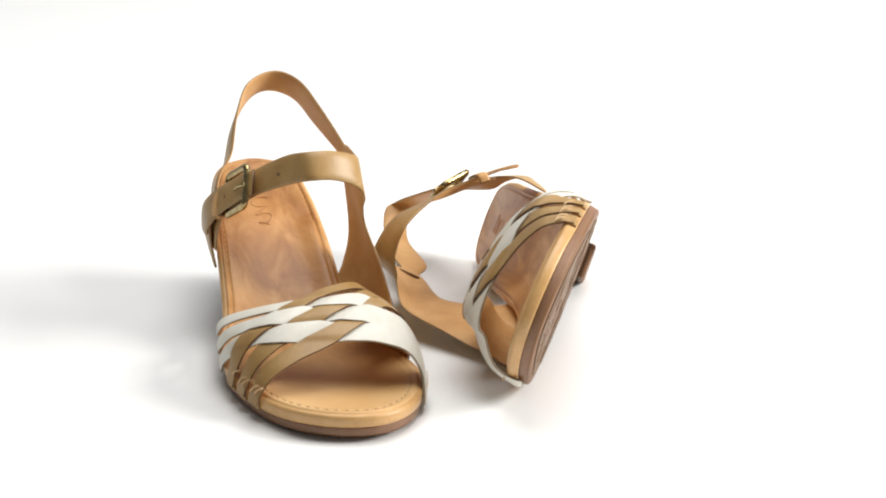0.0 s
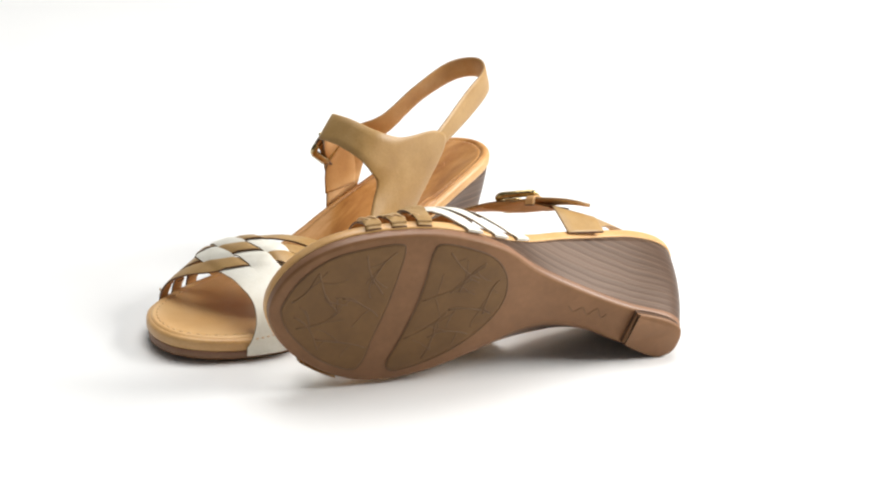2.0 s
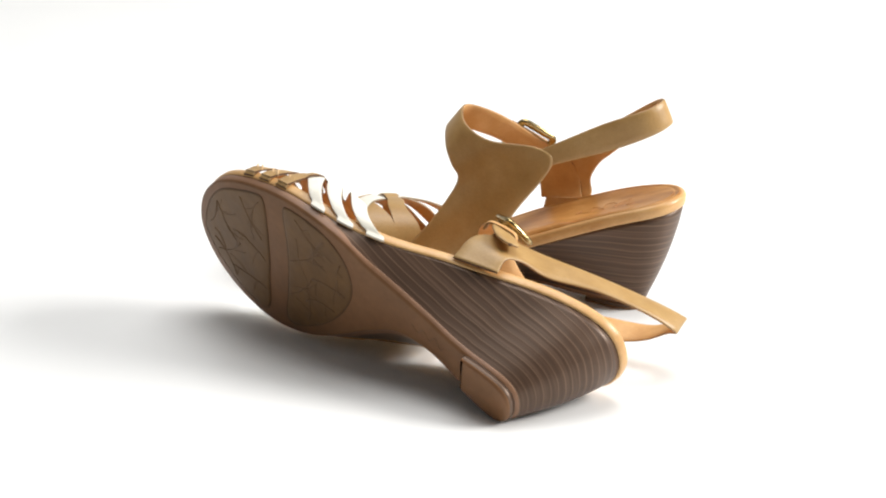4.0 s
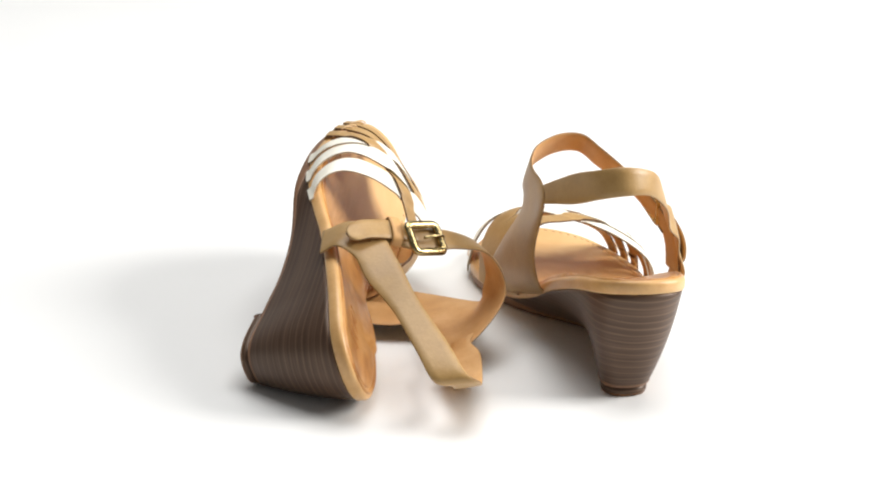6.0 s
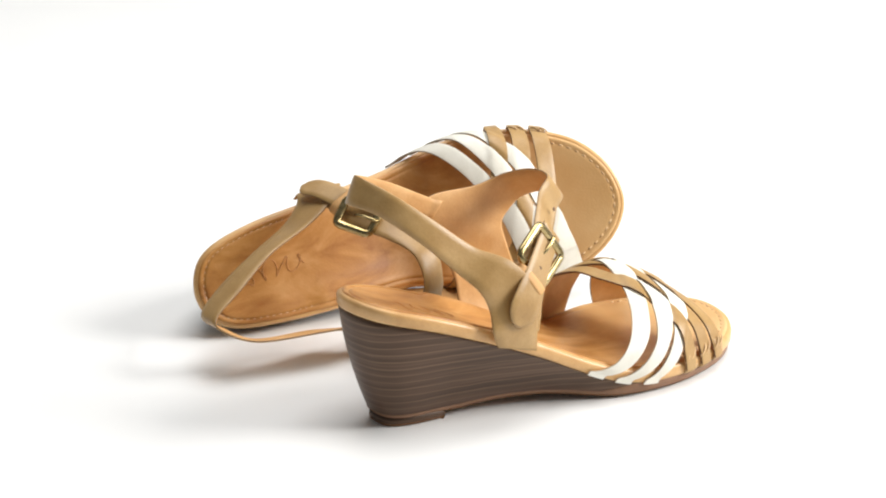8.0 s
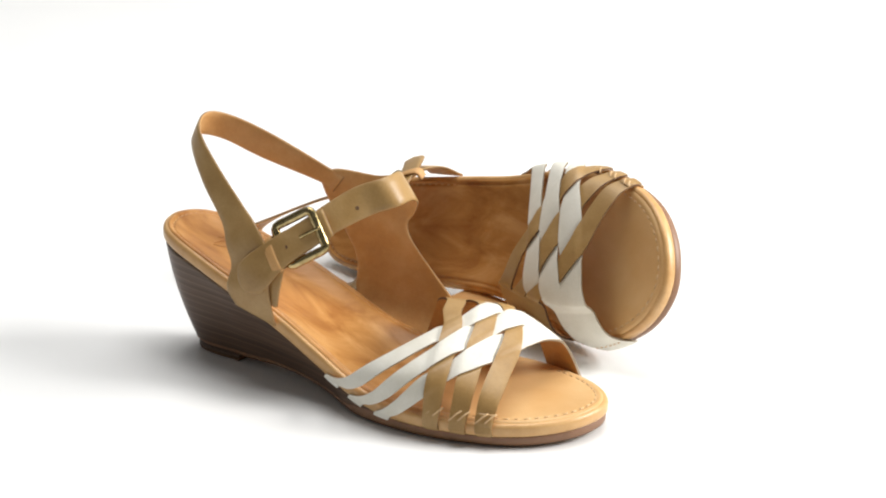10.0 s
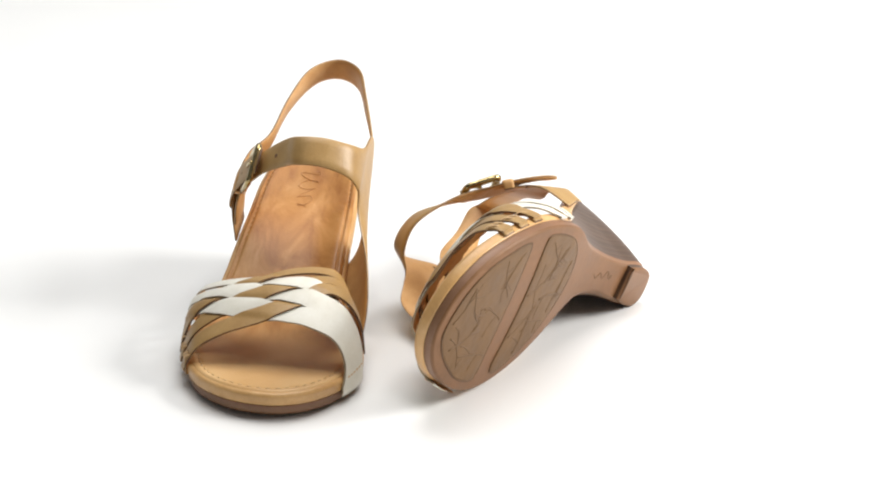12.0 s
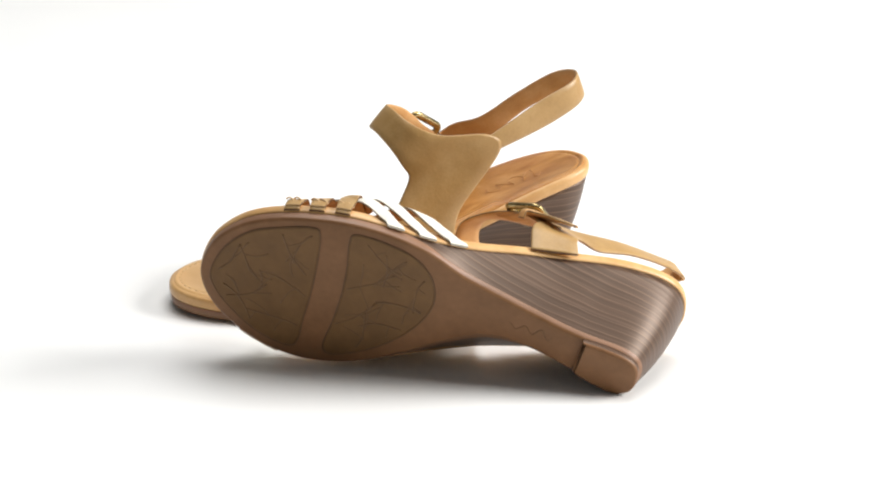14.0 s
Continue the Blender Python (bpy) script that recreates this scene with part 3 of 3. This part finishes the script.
def woven_straps(shoe):
    """Three white and three tan straps, plaited over the forefoot, each set running into one inner panel."""
    for kind, fx, gx, mat, half in (("white", pale_x, dark_x, WHITE, 0.0049), ("tan", dark_x, pale_x, TAN, 0.0040)):
        for k in range(3):
            tan = kind == "tan"
            joins = tan or k > 0
            n, first = (3, 0) if tan else (2, 1)
            a, b = (0.60, 0.78) if tan else (0.60, 0.73)
            rear_t, front_t = (TAN_REAR, TAN_FRONT) if tan else (PALE_REAR, PALE_FRONT)

            def edge(s, side, k=k, fx=fx, half=half, joins=joins, n=n, first=first, a=a, b=b, rear_t=rear_t, front_t=front_t):
                s0 = max(s, 0.0)
                w = half * (0.95 + 0.3 * min(s0 / 0.25, 1.0))
                x = fx(k, s0) + (0.13 * min(s, 0.0) if fx is pale_x else 0.0) + w * side
                if joins:
                    r, f = table(s, rear_t), table(s, front_t)
                    share = (k - first + (0.5 + 0.5 * side)) / n
                    g = ease(s, a, b)
                    x = x * (1 - g) + (r + (f - r) * share) * g
                return x

            def lift(x, s, k=k, gx=gx, tan=tan, joins=joins, b=b):
                z = 0.0016 - (0.0 if tan else 0.0013 * (1 - ease(s, -0.01, 0.09)))
                amp = 0.0010 * (-1) ** k * (1 if tan else -1) * ease(s, 0.03, 0.12) * (1 - (ease(s, b - 0.10, b) if joins else 0.0))
                z += amp * weave(x, max(s, 0.0), gx)
                if not joins:
                    z -= 0.0022 * ease(s, 0.64, 0.72)
                return z
            end = b if joins else 0.76
            low = -0.012 if not tan else 0.0
            vamp_piece(kind + "_vamp_strap", lambda s, e=edge: e(s, -1), lambda s, e=edge: e(s, 1), low, end, lift, shoe,
                       "narrow " + kind + " leather strap, plaited", mat, n=84, cols=9, thick=0.0013)
            if kind == "tan":
                # stitched tab on the welt
                x = fx(k, 0)
                y = edge_y(x, True)
                z = table(x, TOP)
                ty = edge_y(x - half, True) - y
                bm = bmesh.new()
                ribbon_mesh(bm, spline([(x, y - 0.0012, z + 0.0005, -half, ty, 0), (x, y - 0.0019, z + 0.004, -half, ty, 0), (x, y - 0.0015, z + 0.0080, -half, ty, 0), (x - 0.0004, y + 0.0004, z + 0.0118, -half, ty, 0)], 12), 0.0017)
                tab = part("stitched_tab", fix(bm), [TAN, LINING, EDGE], shoe)
                bm = bmesh.new()
                for q in range(2):
                    xx = x - half + 0.0008 + q * 0.0040
                    yy = edge_y(xx, True)
                    tube(bm, spline([(xx - 0.0012, yy - 0.0021, z + 0.0068), (xx + 0.0008, yy - 0.0022, z + 0.0088), (xx + 0.0030, yy - 0.0010, z + 0.0112), (xx + 0.0044, yy + 0.0012, z + 0.0122)], 9), 0.00048, 6)
                part("whip_stitch", fix(bm), THREAD, tab)
    # inner panels
    vamp_piece("tan_vamp_panel", lambda s: table(s, TAN_REAR), lambda s: table(s, TAN_FRONT), 0.78, 1.0, lambda x, s: 0.0016 - 0.0011 * ease(s, 0.85, 1.0), shoe,
               "wide tan leather panel on the inner side", TAN, cols=25, thick=0.0013)
    panel = vamp_piece("white_vamp_panel", lambda s: table(s, PALE_REAR), lambda s: table(s, PALE_FRONT), 0.73, 1.02, lambda x, s: 0.0016 - 0.0006 * ease(s, 0.85, 1.0), shoe,
                       "wide white leather panel on the inner side", WHITE, cols=17, thick=0.0013)
    bm = bmesh.new()
    stitch_line(bm, [vamp(0.178 + 0.020 * q / 10, 0.95, 0.0025) for q in range(11)], 0.0016, 0.0014, 0.00035)
    part("panel_stitching", fix(bm), THREAD, panel)


def sandal(side, m, strap_rows, label):
    SIDE[0] = side
    shoe = tagged(new("sandal"), label, "sandal", "pair of sandals")
    sole_parts(shoe)
    woven_straps(shoe)
    strap("instep_strap", strap_rows["instep"], shoe, "tan leather inner quarter running into the instep strap", n=110)
    strap("heel_strap", strap_rows["sling"], shoe, "tan leather slingback strap, peach lining", n=110)
    strap("strap_tip", strap_rows["tip"], shoe, "loose end of the buckled strap", n=40, round_end=True)
    strap("keeper_loop", strap_rows["keeper"], shoe, n=24)
    buckle(shoe, *strap_rows["buckle"])
    for c in strap_rows["holes"]:
        hole(shoe, c[:3], c[3:])
    shoe.matrix_world = m
    return shoe


RIGHT_ROWS = {
    "instep": [(0.108, 0.0365, 0.015, 0.037, 0.0085, -0.0125), (0.0975, 0.0415, 0.0304, 0.0331, 0.007, -0.0071), (0.0859, 0.0418, 0.0519, 0.0251, 0.0036, -0.0051), (0.068, 0.0391, 0.079, 0.0296, -0.0002, -0.0113), (0.07, 0.0386, 0.0894, 0.0239, -0.0005, -0.0114), (0.0864, 0.0382, 0.0934, 0.0115, -0.0004, -0.0087), (0.0968, 0.0328, 0.1006, 0.0062, -0.0001, -0.0075), (0.1023, 0.019, 0.1062, 0.005, -0.0001, -0.0069), (0.1024, 0.0051, 0.1065, 0.0053, -0.0003, -0.0066), (0.0907, -0.0032, 0.1016, 0.0052, -0.0005, -0.0068), (0.0789, -0.0152, 0.0933, 0.0045, -0.0014, -0.0065), (0.0678, -0.0257, 0.0832, 0.0045, -0.0013, -0.0063), (0.0564, -0.0325, 0.0744, 0.007, -0.001, -0.0052), (0.0502, -0.0366, 0.0628, 0.012, -0.0005, -0.0035), (0.048, -0.038, 0.048, 0.0127, 0, -0.001)],
    "sling": [(0.0496, 0.0381, 0.0924, 0.0035, -0.0001, 0.0047), (0.0404, 0.0386, 0.0963, 0.0033, -0.0001, 0.0045), (0.0084, 0.0306, 0.1091, 0.0034, 0, 0.0073), (-0.0141, 0.0234, 0.1182, 0.0029, 0.0003, 0.0071), (-0.0216, 0.0101, 0.122, 0.003, 0.0004, 0.0068), (-0.0144, -0.0051, 0.118, 0.0031, -0.0008, 0.0057), (0.0031, -0.0168, 0.1044, 0.0041, 0.0009, 0.0054), (0.0224, -0.0243, 0.0881, 0.0055, 0.0013, 0.0059), (0.0346, -0.0329, 0.08, 0.0097, 0.0002, 0.0065), (0.0428, -0.0368, 0.0682, 0.0129, -0.0014, 0.0048), (0.0433, -0.0399, 0.0539, 0.0136, -0.0006, 0.0015), (0.047, -0.038, 0.04, 0.0128, 0, -0.0035)],
    "tip": [(0.0804, -0.0207, 0.0928, 0.0043, -0.0012, -0.006), (0.0694, -0.0283, 0.0846, 0.0044, -0.0012, -0.0061), (0.0584, -0.036, 0.0751, 0.0051, -0.0013, -0.0066), (0.0492, -0.0411, 0.0648, 0.0078, -0.0007, -0.0062), (0.0425, -0.042, 0.0545, 0.0084, 0, -0.0051)],
    "keeper": [(0.0612, -0.0333, 0.0673, 0.0021, 0.0008, 0.0013), (0.061, -0.0381, 0.0677, 0.0021, 0.0008, 0.0013), (0.0564, -0.0375, 0.0741, 0.0021, 0.0008, 0.0013), (0.0518, -0.0345, 0.0805, 0.0021, 0.0008, 0.0013), (0.0513, -0.0304, 0.0813, 0.0021, 0.0008, 0.0013)],
    "buckle": ((0.0678, -0.0277, 0.0838), (0.8, 0.31, 0.51), (0.57, -0.17, -0.8), 0.0112, 0.0112),
    "holes": [(0.0909, -0.0092, 0.0994, 0.5, -1, 0.5), (0.0629, -0.0337, 0.0794, 0.1, -1, 0.35)],
}
LEFT_ROWS = {
    "instep": [(0.108, 0.0365, 0.015, 0.037, 0.0085, -0.0125), (0.106, 0.0422, 0.0365, 0.032, 0.0074, -0.0072), (0.1005, 0.0449, 0.0637, 0.0232, 0.0045, -0.0052), (0.0766, 0.0433, 0.0861, 0.0339, 0.0048, -0.0027), (0.074, 0.0384, 0.098, 0.0254, 0.0017, -0.0049), (0.0875, 0.0336, 0.1045, 0.01, 0, -0.0085), (0.0943, 0.0232, 0.1077, 0.0062, 0, -0.0072), (0.0936, 0.0054, 0.1055, 0.0066, 0, -0.005), (0.0803, -0.0097, 0.0965, 0.0055, -0.003, -0.003), (0.0665, -0.0195, 0.0868, 0.005, -0.0045, -0.002), (0.058, -0.0288, 0.0752, 0.006, -0.002, -0.001), (0.0528, -0.0347, 0.0661, 0.0066, 0, 0)],
    "sling": [(0.0535, 0.0375, 0.0948, 0.0027, -0.0008, 0.0063), (0.0437, 0.0368, 0.0961, 0.0025, -0.0008, 0.006), (0.0258, 0.0335, 0.1019, 0.003, 0, 0.0115), (-0.0075, 0.0283, 0.1177, 0.001, 0, 0.008), (-0.0239, 0.0172, 0.1242, 0, 0, 0.008), (-0.0288, 0.0091, 0.1199, 0.004, 0.001, 0.0075), (-0.0146, -0.0016, 0.1095, 0.005, 0.002, 0.0068), (0.007, -0.0145, 0.093, 0.0052, 0.0008, 0.0054), (0.0298, -0.024, 0.076, 0.008, 0.0004, 0.0066), (0.0441, -0.0333, 0.0656, 0.011, 0, 0.004), (0.0491, -0.0397, 0.0528, 0.0127, 0, 0.001), (0.047, -0.0376, 0.039, 0.0128, 0, -0.0035)],
    "tip": [(0.076, -0.013, 0.092, 0.0064, 0.0012, 0.002), (0.068, -0.0205, 0.086, 0.0064, 0.001, 0.002), (0.06, -0.0315, 0.0755, 0.0062, -0.0022, -0.0015), (0.05, -0.04, 0.0655, 0.0056, -0.0028, -0.003), (0.04, -0.044, 0.0585, 0.0054, -0.0028, -0.0034)],
    "keeper": [(0.069, -0.0315, 0.07, 0.0012, 0.0018, 0.0022), (0.0672, -0.0345, 0.074, 0.0012, 0.0018, 0.0022), (0.0555, -0.03, 0.079, 0.0012, 0.0018, 0.0022), (0.052, -0.026, 0.0765, 0.0012, 0.0018, 0.0022)],
    "buckle": ((0.0645, -0.0215, 0.0895), (0.75, 0.5, 0.4), (0.6, -0.7, -0.3), 0.0104, 0.0082),
    "holes": [(0.085, -0.003, 0.1025, 0.2, -0.6, 0.8)],
}

# ---- the white sweep ----
bm = bmesh.new()
rings = []
for j in range(61):
    x = -6 + 12 * j / 60
    row = [bm.verts.new((x, -6.0, 0.0)), bm.verts.new((x, 1.8, 0.0))]
    for q in range(1, 13):
        a = radians(90 * q / 12)
        row.append(bm.verts.new((x, 1.8 + 0.8 * math.sin(a), 0.8 - 0.8 * math.cos(a))))
    row.append(bm.verts.new((x, 2.6, 3.5)))
    rings.append(row)
grid_faces(bm, rings, False)
tagged(part("floor", fix(bm), PAPER, None, "seamless white studio sweep curving up behind the shoes"), category="floor", kind="structure")

right_shoe = sandal(1, UPRIGHT, RIGHT_ROWS, "tan and white woven leather wedge sandal, standing on white floor")
left_shoe = sandal(-1, LYING, LEFT_ROWS, "tan and white woven leather wedge sandal, tipped on its side")


def motions():
    """Both shoes ride round on the turntable, about the upright axis."""
    steps = [i * 0.5 for i in range(29)]
    for ob, m in ((right_shoe, UPRIGHT), (left_shoe, LYING)):
        walk(ob, [(t, pose(0, 0, 0, 0, 0, -table(t, TURN)) @ m) for t in steps])


motions()
